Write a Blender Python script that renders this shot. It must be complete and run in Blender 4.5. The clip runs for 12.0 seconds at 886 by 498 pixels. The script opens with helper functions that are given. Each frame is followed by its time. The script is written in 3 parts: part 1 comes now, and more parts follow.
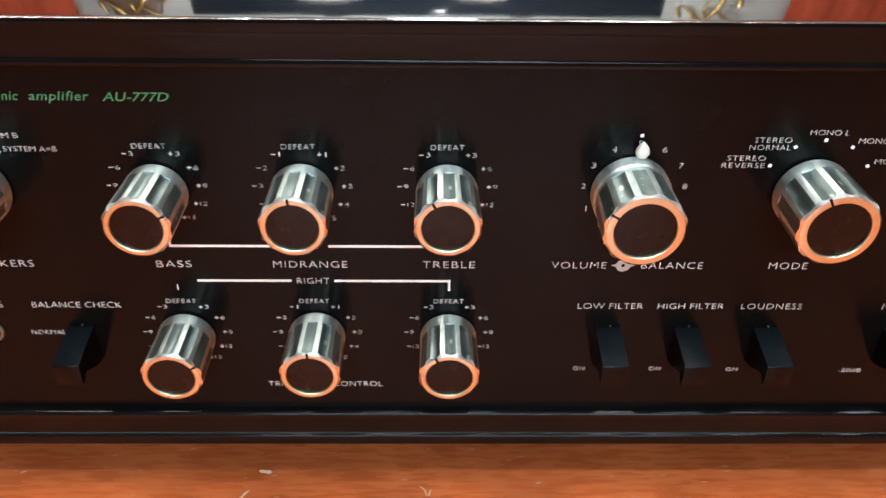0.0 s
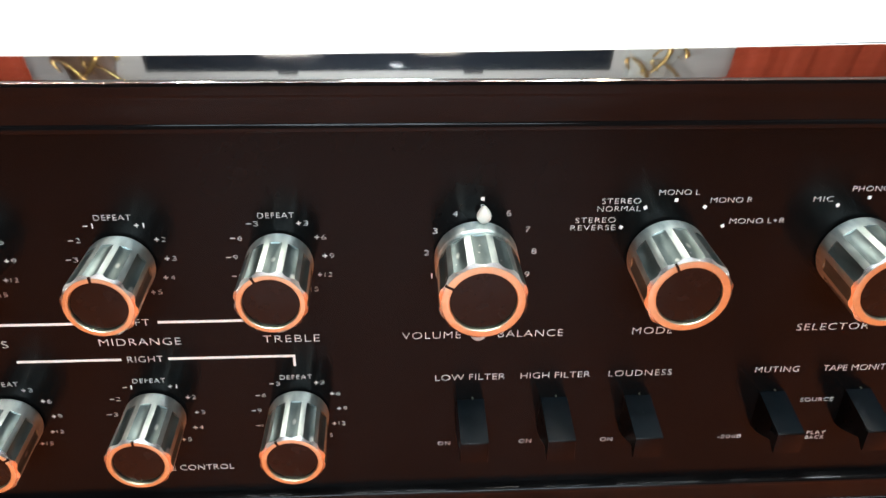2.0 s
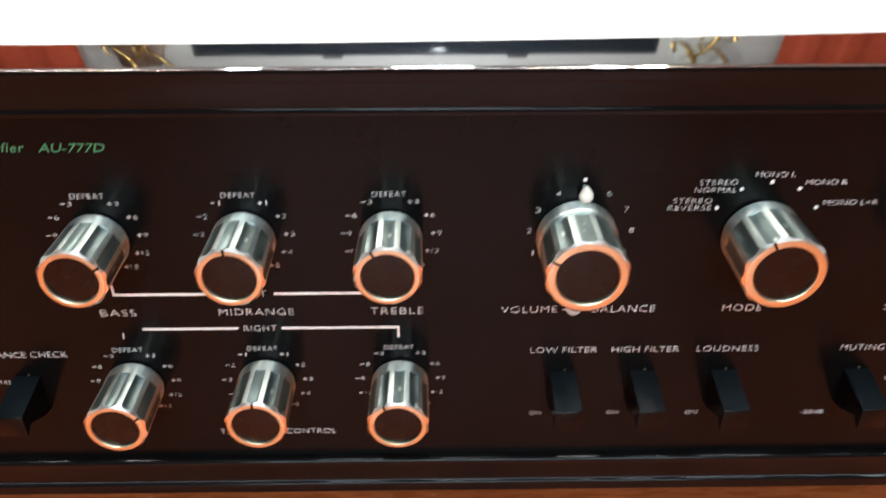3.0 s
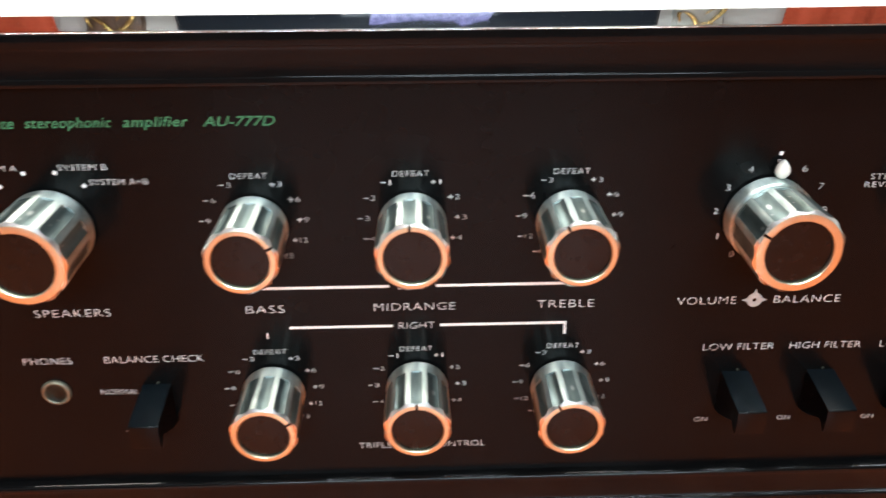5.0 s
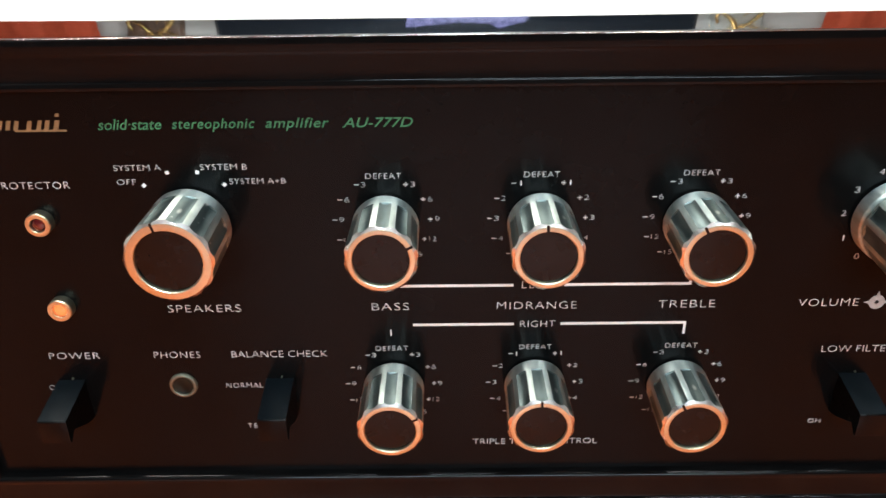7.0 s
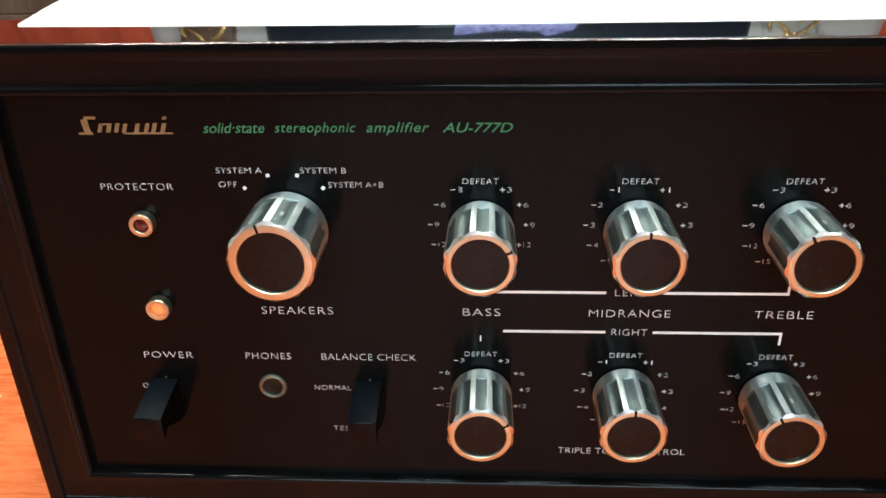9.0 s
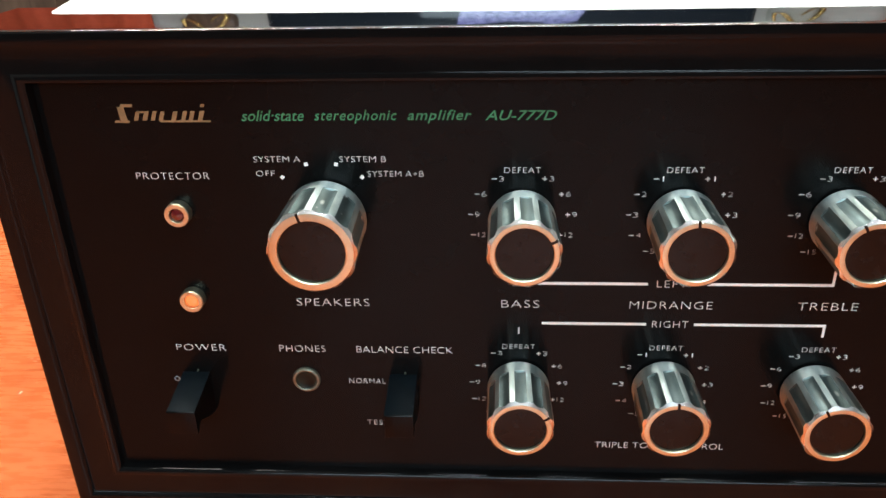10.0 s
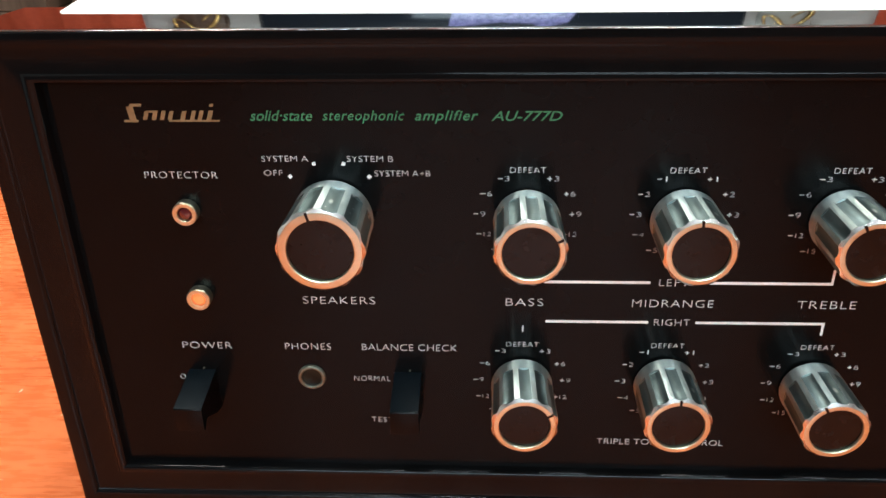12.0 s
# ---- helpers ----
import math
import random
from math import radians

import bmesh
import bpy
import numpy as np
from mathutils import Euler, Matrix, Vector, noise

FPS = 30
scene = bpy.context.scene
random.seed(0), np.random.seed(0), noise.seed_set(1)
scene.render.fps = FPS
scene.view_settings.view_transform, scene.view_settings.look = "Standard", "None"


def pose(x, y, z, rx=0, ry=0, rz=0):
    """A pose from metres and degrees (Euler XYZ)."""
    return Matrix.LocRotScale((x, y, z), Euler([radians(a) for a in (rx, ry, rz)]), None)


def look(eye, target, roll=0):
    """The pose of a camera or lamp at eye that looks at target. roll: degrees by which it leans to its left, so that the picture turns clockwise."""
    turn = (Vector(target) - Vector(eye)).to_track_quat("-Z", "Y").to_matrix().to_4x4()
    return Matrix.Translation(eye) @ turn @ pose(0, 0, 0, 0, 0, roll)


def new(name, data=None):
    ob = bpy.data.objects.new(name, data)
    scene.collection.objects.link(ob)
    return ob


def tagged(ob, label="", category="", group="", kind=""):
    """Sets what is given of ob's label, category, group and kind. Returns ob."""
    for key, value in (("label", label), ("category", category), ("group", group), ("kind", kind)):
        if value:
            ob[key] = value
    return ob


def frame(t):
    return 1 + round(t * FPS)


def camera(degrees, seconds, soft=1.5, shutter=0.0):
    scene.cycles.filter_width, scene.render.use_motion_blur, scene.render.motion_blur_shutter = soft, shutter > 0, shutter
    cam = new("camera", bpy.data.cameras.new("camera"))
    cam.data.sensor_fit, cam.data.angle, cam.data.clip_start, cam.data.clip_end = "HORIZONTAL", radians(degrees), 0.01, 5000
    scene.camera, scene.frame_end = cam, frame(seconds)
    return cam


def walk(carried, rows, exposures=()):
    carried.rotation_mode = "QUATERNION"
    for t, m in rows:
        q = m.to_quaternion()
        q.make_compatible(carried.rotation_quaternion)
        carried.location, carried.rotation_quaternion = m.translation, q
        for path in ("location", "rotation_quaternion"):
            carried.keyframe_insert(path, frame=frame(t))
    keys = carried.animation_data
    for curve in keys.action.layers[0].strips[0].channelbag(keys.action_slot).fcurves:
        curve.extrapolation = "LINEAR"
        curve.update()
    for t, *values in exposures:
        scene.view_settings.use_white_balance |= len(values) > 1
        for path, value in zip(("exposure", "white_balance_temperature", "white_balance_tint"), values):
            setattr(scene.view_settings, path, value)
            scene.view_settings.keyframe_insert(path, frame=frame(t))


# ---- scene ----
# seconds, place in metres, yaw to the left, pitch up, lean to the left in degrees
cam = camera(57.0, 12.0, soft=1.5, shutter=0.5)
ROWS = [
    (0.0, -0.0086, -0.1887, 0.2075, -0.97, -33.65, 0.74),
    (0.3, -0.0134, -0.1925, 0.2103, -1.67, -33.48, 1.06),
    (0.5, -0.0151, -0.1913, 0.2138, -2.34, -33.46, 1.28),
    (0.8, -0.0141, -0.1859, 0.2062, -2.11, -32.75, 0.82),
    (1.0, -0.0096, -0.1774, 0.2044, -2.38, -32.30, 0.52),
    (1.3, 0.0032, -0.1713, 0.2060, -2.93, -31.78, 0.62),
    (1.5, 0.0116, -0.1680, 0.2042, -3.19, -31.50, 0.68),
    (2.0, 0.0243, -0.1739, 0.2060, -3.74, -30.58, 0.96),
    (2.5, 0.0184, -0.1783, 0.2107, -2.06, -31.00, 0.45),
    (2.8, 0.0100, -0.1811, 0.2132, -1.14, -31.52, 0.07),
    (3.0, 0.0071, -0.1832, 0.2109, -0.63, -31.96, -0.13),
    (3.2, 0.0038, -0.1800, 0.1979, 0.10, -31.98, -0.65),
    (4.8, -0.0329, -0.1729, 0.1811, -1.96, -27.33, -0.31),
    (5.0, -0.0411, -0.1798, 0.1850, -1.84, -27.09, -0.20),
    (5.5, -0.0527, -0.1825, 0.1851, -1.36, -26.94, -0.11),
    (6.0, -0.0607, -0.1802, 0.1885, -0.73, -26.97, -0.06),
    (6.5, -0.0632, -0.1819, 0.1865, -0.02, -26.65, -0.43),
    (6.7, -0.0637, -0.1819, 0.1870, 0.09, -27.14, -0.62),
    (8.3, -0.0785, -0.1877, 0.1865, 3.26, -27.27, -1.21),
    (8.5, -0.0788, -0.1885, 0.1873, 3.67, -26.83, -1.34),
    (9.0, -0.0789, -0.1831, 0.1862, 3.60, -26.46, -1.31),
    (9.5, -0.0866, -0.1805, 0.1824, 3.74, -26.45, -1.26),
    (10.0, -0.0887, -0.1822, 0.1826, 3.65, -26.35, -1.31),
    (10.5, -0.0898, -0.1832, 0.1852, 3.21, -25.80, -1.24),
    (11.0, -0.0905, -0.1845, 0.1843, 3.03, -26.13, -1.13),
    (11.5, -0.0905, -0.1848, 0.1847, 2.94, -26.37, -1.03),
    (12.0, -0.0924, -0.1845, 0.1837, 2.90, -26.44, -0.90),]
walk(cam, [(t, pose(x, y, z, 90 + pitch, 0, yaw) @ pose(0, 0, 0, 0, 0, roll)) for t, x, y, z, yaw, pitch, roll in ROWS],
     [(0.0, 0.36, 6500, 10), (0.8, 0.36, 6500, 10), (2.0, 0.32, 6500, 10), (3.0, 0.31, 6500, 10), (5.0, 0.5, 6450, 9), (5.5, 0.13, 6450, 9), (6.0, 0.12, 6450, 9), (6.5, 0.14, 6450, 9), (8.5, 0.05, 6250, 5), (12.0, 0.02, 6250, 5)])

# ---- light ----
world = bpy.data.worlds.new("room_air")
world.use_nodes = True
scene.world = world
world.node_tree.nodes["Background"].inputs[0].default_value = (0.9, 0.95, 1.0, 1)
world.node_tree.nodes["Background"].inputs[1].default_value = 0.05
scene.view_settings.exposure = 0.0


def area_lamp(name, x, y, z, size, watts, colour, target=None):
    data = bpy.data.lights.new(name, "AREA")
    data.shape, data.size, data.energy, data.color = "DISK", size, watts, colour
    ob = new(name, data)
    ob.matrix_world = look((x, y, z), target or (x, y, 0.0))
    return ob


# x, y, diameter, watts, colour
WARM, NEUTRAL, COOL = (1.0, 0.86, 0.66), (1.0, 0.94, 0.84), (0.86, 0.94, 1.0)
LAMPS = [(-0.75, 0.12, 0.5, 31, NEUTRAL), (0.36, 0.1, 0.4, 13, WARM), (0.04, 0.94, 0.08, 3, COOL), (1.05, -0.5, 0.1, 2.5, COOL), (0.0, 2.35, 0.3, 30, COOL), (-0.62, 2.0, 0.1, 3, COOL), (0.58, 2.0, 0.1, 3, COOL), (0.72, 2.0, 0.1, 2, WARM)]
CEILING = 1.75
for lx, ly, size, watts, colour in LAMPS:
    area_lamp("ceiling_lamp_light", lx, ly, CEILING - 0.03, size, watts, colour)

# two tube lamps: x, y, length, watts
TUBES = [(-0.09, -0.5, 0.5, 5.0), (0.58, -0.5, 0.55, 5.0)]
for lx, ly, size, watts in TUBES:
    tube = area_lamp("tube_lamp_light", lx, ly, CEILING - 0.045, size, watts, (0.8, 0.91, 1.0))
    tube.data.shape, tube.data.size_y = "RECTANGLE", 0.045

# daylight in the window behind the viewer
day = bpy.data.lights.new("window_daylight", "AREA")
day.shape, day.size, day.size_y, day.energy, day.color = "RECTANGLE", 1.6, 0.8, 58, (0.74, 0.89, 1.0)
day_ob = new("window_daylight", day)
day_ob.matrix_world = look((0.0, -2.43, 1.2), (0.0, 0.0, 0.75))

# ---- materials ----


def material(name, colour, rough=0.5, metal=0.0, spec=0.5, coat=0.0):
    m = bpy.data.materials.new(name)
    m.use_nodes = True
    b = m.node_tree.nodes["Principled BSDF"]
    b.inputs["Base Color"].default_value = (*colour, 1)
    b.inputs["Roughness"].default_value = rough
    b.inputs["Metallic"].default_value = metal
    b.inputs["Specular IOR Level"].default_value = spec
    b.inputs["Coat Weight"].default_value = coat
    return m


def varied(m, dark, light, scale, stretch=(1, 1, 1), rough=None, bump=0.0, detail=6.0, low=0.3, high=0.7):
    """Grain over a material: colour, gloss and relief from one noise at object size."""
    t = m.node_tree
    b = t.nodes["Principled BSDF"]
    at, mp, nz, rp = (t.nodes.new(k) for k in ("ShaderNodeTexCoord", "ShaderNodeMapping", "ShaderNodeTexNoise", "ShaderNodeValToRGB"))
    mp.inputs["Scale"].default_value = stretch
    nz.inputs["Scale"].default_value, nz.inputs["Detail"].default_value = scale, detail
    t.links.new(at.outputs["Object"], mp.inputs["Vector"])
    t.links.new(mp.outputs["Vector"], nz.inputs["Vector"])
    t.links.new(nz.outputs["Fac"], rp.inputs["Fac"])
    rp.color_ramp.elements[0].position, rp.color_ramp.elements[1].position = low, high
    rp.color_ramp.elements[0].color, rp.color_ramp.elements[1].color = (*dark, 1), (*light, 1)
    t.links.new(rp.outputs["Color"], b.inputs["Base Color"])
    if rough:
        mr = t.nodes.new("ShaderNodeMapRange")
        mr.inputs["From Min"].default_value, mr.inputs["From Max"].default_value = low, high
        mr.inputs["To Min"].default_value, mr.inputs["To Max"].default_value = rough
        t.links.new(nz.outputs["Fac"], mr.inputs["Value"])
        t.links.new(mr.outputs["Result"], b.inputs["Roughness"])
    if bump:
        bp = t.nodes.new("ShaderNodeBump")
        bp.inputs["Strength"].default_value, bp.inputs["Distance"].default_value = bump, 0.0004
        t.links.new(nz.outputs["Fac"], bp.inputs["Height"])
        t.links.new(bp.outputs["Normal"], b.inputs["Normal"])
    return m


def brushed(m, amount):
    """Lathe marks that run round the y axis."""
    t = m.node_tree
    tg = t.nodes.new("ShaderNodeTangent")
    tg.direction_type, tg.axis = "RADIAL", "Y"
    b = t.nodes["Principled BSDF"]
    b.inputs["Anisotropic"].default_value, b.inputs["Anisotropic Rotation"].default_value = amount, 0.25
    t.links.new(tg.outputs["Tangent"], b.inputs["Tangent"])
    return m


def hairline(m, amount):
    """Fine level brush marks, which draw reflections out upwards."""
    t = m.node_tree
    up = t.nodes.new("ShaderNodeCombineXYZ")
    up.inputs[2].default_value = 1.0
    b = t.nodes["Principled BSDF"]
    b.inputs["Anisotropic"].default_value = amount
    t.links.new(up.outputs["Vector"], b.inputs["Tangent"])
    return m


def specks(m, scale, size, colour, rarity, stretch=(1, 1, 1)):
    """Small scattered flecks of another colour, denser in some patches than in others."""
    t = m.node_tree
    at = next(n for n in t.nodes if n.type == "TEX_COORD").outputs["Object"]
    base = t.nodes["Principled BSDF"].inputs["Base Color"]
    under = base.links[0].from_socket
    mp, vo, r1, nz, r2, mul, mix = (t.nodes.new(n) for n in ("ShaderNodeMapping", "ShaderNodeTexVoronoi", "ShaderNodeValToRGB", "ShaderNodeTexNoise", "ShaderNodeValToRGB", "ShaderNodeMath", "ShaderNodeMix"))
    mp.inputs["Scale"].default_value = stretch
    vo.inputs["Scale"].default_value, nz.inputs["Scale"].default_value = scale, scale * 0.31
    r1.color_ramp.elements[0].position, r1.color_ramp.elements[1].position = size * 0.6, size
    r1.color_ramp.elements[0].color, r1.color_ramp.elements[1].color = (1, 1, 1, 1), (0, 0, 0, 1)
    r2.color_ramp.elements[0].position, r2.color_ramp.elements[1].position = rarity, rarity + 0.04
    mul.operation, mix.data_type = "MULTIPLY", "RGBA"
    mix.inputs["B"].default_value = (*colour, 1)
    t.links.new(at, mp.inputs["Vector"]), t.links.new(mp.outputs["Vector"], vo.inputs["Vector"]), t.links.new(at, nz.inputs["Vector"])
    t.links.new(vo.outputs["Distance"], r1.inputs["Fac"]), t.links.new(nz.outputs["Fac"], r2.inputs["Fac"])
    t.links.new(r1.outputs["Color"], mul.inputs[0]), t.links.new(r2.outputs["Color"], mul.inputs[1])
    t.links.new(mul.outputs["Value"], mix.inputs["Factor"]), t.links.new(under, mix.inputs["A"]), t.links.new(mix.outputs["Result"], base)
    return m


def glowing(m, colour, strength):
    b = m.node_tree.nodes["Principled BSDF"]
    b.inputs["Emission Color"].default_value = (*colour, 1)
    b.inputs["Emission Strength"].default_value = strength
    return m


PANEL = hairline(varied(material("panel_black", (0.002, 0.002, 0.0022), 0.3, spec=0.108), (0.0024, 0.0026, 0.0026), (0.0032, 0.0033, 0.0034), 60, rough=(0.19, 0.22)), 0.88)
BEZEL = varied(material("bezel_gloss_black", (0.003, 0.0028, 0.0028), 0.09, spec=0.16), (0.0034, 0.0032, 0.0033), (0.0044, 0.0042, 0.0043), 90, rough=(0.05, 0.09))
CHROME = varied(material("polished_trim", (0.8, 0.8, 0.8), 0.06, 1.0), (0.72, 0.72, 0.72), (0.84, 0.84, 0.83), 40, (1, 4, 4), rough=(0.03, 0.06))
ALU = brushed(varied(material("turned_aluminium", (0.78, 0.78, 0.76), 0.3, 1.0), (0.47, 0.56, 0.54), (0.7, 0.78, 0.745), 700, (1, 0.25, 1), rough=(0.38, 0.48)), 0.85)
ALU_RING = varied(material("spun_aluminium", (0.72, 0.71, 0.63), 0.2, 1.0), (0.68, 0.66, 0.47), (0.74, 0.72, 0.53), 900, rough=(0.34, 0.39))
ALU_EDGE = varied(material("bright_cut_edge", (0.85, 0.85, 0.83), 0.25, 1.0), (0.82, 0.82, 0.8), (0.88, 0.88, 0.86), 900, rough=(0.2, 0.27))
# same aluminium, colour darkened to carry the flutes' shade; the pale scuffs are real
FLUTE = brushed(varied(material("flute_satin_shaded", (0.4, 0.42, 0.42), 0.3, 1.0), (0.1, 0.135, 0.135), (0.25, 0.315, 0.31), 260, (1, 0.3, 1), rough=(0.34, 0.5)), 0.8)
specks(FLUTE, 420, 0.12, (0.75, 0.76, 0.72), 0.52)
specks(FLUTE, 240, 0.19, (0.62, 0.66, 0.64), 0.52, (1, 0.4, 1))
NICKEL = varied(material("dull_nickel", (0.42, 0.4, 0.35), 0.5, 1.0), (0.2, 0.21, 0.16), (0.3, 0.31, 0.24), 300, rough=(0.5, 0.68))
CAP = varied(material("cap_black", (0.003, 0.0025, 0.0025), 0.25, spec=0.25), (0.002, 0.002, 0.002), (0.004, 0.0035, 0.0035), 300, rough=(0.2, 0.3))
SWITCH = varied(material("switch_black", (0.0015, 0.0018, 0.002), 0.3, spec=0.11), (0.0013, 0.0014, 0.0015), (0.002, 0.0021, 0.0022), 400, rough=(0.26, 0.36), bump=0.02)
# matt switch black, tinted lighter and bluer for room light falling on the top
SWITCH_TOP = specks(varied(material("switch_matt_lit_top", (0.004, 0.007, 0.009), 0.4, spec=0.12), (0.0026, 0.0048, 0.0064), (0.0042, 0.0072, 0.0095), 400, rough=(0.34, 0.46), bump=0.02), 300, 0.08, (0.2, 0.2, 0.2), 0.62)
INK = varied(material("silk_screen_white", (0.74, 0.72, 0.68), 0.6), (0.84, 0.83, 0.79), (0.92, 0.91, 0.87), 900)
INK_GREY = varied(material("silk_screen_grey", (0.42, 0.41, 0.38), 0.6), (0.36, 0.35, 0.32), (0.46, 0.45, 0.42), 900)
INK_GREEN = varied(material("silk_screen_green", (0.07, 0.34, 0.18), 0.5), (0.036, 0.2, 0.085), (0.055, 0.27, 0.125), 900)
INK_GOLD = varied(material("emblem_gold", (0.3, 0.19, 0.1), 0.45, 0.2), (0.22, 0.14, 0.06), (0.31, 0.2, 0.095), 600)
IVORY = material("ivory_plastic", (0.8, 0.77, 0.68), 0.3)
RED_LENS = material("red_lens", (0.09, 0.006, 0.008), 0.08, coat=1.0)
ORANGE_LENS = glowing(material("orange_lens", (0.8, 0.2, 0.06), 0.2, coat=1.0), (1.0, 0.22, 0.06), 0.75)
HOLE = varied(material("jack_inside", (0.02, 0.022, 0.014), 0.5, spec=0.2), (0.003, 0.004, 0.003), (0.02, 0.023, 0.014), 200, rough=(0.35, 0.6))
COVER = varied(material("cover_pale_paint", (0.82, 0.82, 0.8), 0.5), (0.78, 0.78, 0.76), (0.84, 0.84, 0.82), 30, rough=(0.45, 0.6))
RUBBER = material("rubber_black", (0.02, 0.02, 0.02), 0.8)
TABLE = varied(material("table_red_wood", (0.5, 0.14, 0.045), 0.2, spec=0.38), (0.46, 0.1, 0.027), (0.6, 0.155, 0.048), 270, (0.3, 2.0, 1.6), rough=(0.22, 0.34), bump=0.03, detail=9)
tt = TABLE.node_tree
blotch, bramp, mixer = tt.nodes.new("ShaderNodeTexNoise"), tt.nodes.new("ShaderNodeValToRGB"), tt.nodes.new("ShaderNodeMix")
mixer.data_type, mixer.blend_type = "RGBA", "MULTIPLY"
blotch.inputs["Scale"].default_value, blotch.inputs["Detail"].default_value = 24, 4
bramp.color_ramp.elements[0].position, bramp.color_ramp.elements[1].position = 0.35, 0.65
bramp.color_ramp.elements[0].color, bramp.color_ramp.elements[1].color = (0.78, 0.72, 0.68, 1), (1, 1, 1, 1)
place = next(n for n in tt.nodes if n.type == "TEX_COORD").outputs["Object"]
base_in = tt.nodes["Principled BSDF"].inputs["Base Color"]
grain_out = base_in.links[0].from_socket
tt.links.new(place, blotch.inputs["Vector"])
tt.links.new(blotch.outputs["Fac"], bramp.inputs["Fac"])
mixer.inputs["Factor"].default_value = 1.0
tt.links.new(grain_out, mixer.inputs["A"]), tt.links.new(bramp.outputs["Color"], mixer.inputs["B"])
tt.links.new(mixer.outputs["Result"], base_in)
specks(TABLE, 420, 0.16, (0.62, 0.24, 0.12), 0.5, (0.25, 1, 1))
specks(TABLE, 90, 0.04, (0.7, 0.46, 0.3), 0.64, (0.6, 1, 1))
specks(CAP, 260, 0.07, (0.05, 0.05, 0.05), 0.6)
specks(PANEL, 110, 0.02, (0.05, 0.05, 0.05), 0.5)
WALL = varied(material("wall_warm_white", (0.72, 0.71, 0.68), 0.8), (0.54, 0.53, 0.5), (0.6, 0.59, 0.56), 3, bump=0.1)
WALL_BACK = varied(material("wall_taupe", (0.11, 0.098, 0.088), 0.8), (0.098, 0.086, 0.076), (0.122, 0.11, 0.1), 3, bump=0.1)
CEIL = varied(material("ceiling_white", (0.5, 0.5, 0.49), 0.9), (0.68, 0.68, 0.67), (0.73, 0.73, 0.72), 4)
FLOOR = varied(material("floor_brown_wood", (0.16, 0.085, 0.05), 0.4), (0.045, 0.024, 0.015), (0.085, 0.048, 0.03), 6, (1, 10, 1), rough=(0.3, 0.5))
BROWN = varied(material("furniture_brown_wood", (0.16, 0.09, 0.06), 0.45), (0.11, 0.062, 0.04), (0.2, 0.12, 0.08), 5, (8, 1, 1), rough=(0.35, 0.55))
RED_CLOTH = varied(material("red_cloth", (0.5, 0.07, 0.025), 0.8), (0.44, 0.055, 0.02), (0.55, 0.085, 0.03), 40)
GOLD = varied(material("gold_metal", (0.8, 0.55, 0.2), 0.2, 1.0), (0.6, 0.38, 0.12), (0.85, 0.6, 0.25), 60)
GREY = varied(material("grey_white_lacquer", (0.66, 0.66, 0.63), 0.4), (0.5, 0.51, 0.47), (0.6, 0.61, 0.57), 12)
TV_BLACK = material("tv_black", (0.02, 0.02, 0.022), 0.3)
LAMP_GLASS = glowing(material("lamp_glass", (0.9, 0.9, 0.88), 0.4), (1.0, 0.95, 0.88), 14.0)

# ---- building helpers ----
U = 0.91  # panel unit in millimetres
MID_X, BASE_Z = 94.4, 0.078


def px(x):
    return (x - MID_X) * U / 1000


def pz(z):
    return z * U / 1000 + BASE_Z


def py(y):
    return y * U / 1000


def finish(bm, name, mat, parent=None, label="", sharp=22):
    """Links a bmesh as one mesh object."""
    bmesh.ops.recalc_face_normals(bm, faces=bm.faces)
    for f in bm.faces:
        f.smooth = True
    for e in bm.edges:
        e.smooth = len(e.link_faces) == 2 and e.calc_face_angle(0) < radians(sharp)
    me = bpy.data.meshes.new(name)
    bm.to_mesh(me)
    bm.free()
    for m in mat if isinstance(mat, (list, tuple)) else (mat,):
        me.materials.append(m)
    ob = new(name, me)
    if parent:
        ob.parent = parent
    if label:
        ob["label"] = label
    return ob


def part(name, bm, mat, parent, label="", sharp=22):
    return finish(bm, name, mat, parent, label, sharp)


def box(bm, x0, x1, y0, y1, z0, z1, bevel=0.0, segments=2):
    made = bmesh.ops.create_cube(bm, size=1.0)["verts"]
    bmesh.ops.scale(bm, vec=(x1 - x0, y1 - y0, z1 - z0), verts=made)
    bmesh.ops.translate(bm, vec=((x0 + x1) / 2, (y0 + y1) / 2, (z0 + z1) / 2), verts=made)
    if bevel:
        edges = list({e for v in made for e in v.link_edges})
        bmesh.ops.bevel(bm, geom=edges, offset=bevel, segments=segments, affect="EDGES", profile=0.5)
    return bm


def boxed(x0, x1, y0, y1, z0, z1, bevel=0.0):
    return box(bmesh.new(), x0, x1, y0, y1, z0, z1, bevel)


def lathe(profile, n=48, place=(0, 0, 0), bm=None):
    """A turned body round the y axis from (radius, y) pairs, in metres."""
    bm = bm or bmesh.new()
    rings = []
    for r, y in profile:
        if r < 1e-7:
            rings.append([bm.verts.new((place[0], place[1] + y, place[2]))])
        else:
            rings.append([bm.verts.new((place[0] + r * math.sin(2 * math.pi * k / n), place[1] + y, place[2] + r * math.cos(2 * math.pi * k / n))) for k in range(n)])
    for a, b in zip(rings, rings[1:]):
        for k in range(n):
            j = (k + 1) % n
            if len(a) == 1:
                bm.faces.new((a[0], b[k], b[j]))
            elif len(b) == 1:
                bm.faces.new((a[k], b[0], a[j]))
            else:
                bm.faces.new((a[k], b[k], b[j], a[j]))
    return bm


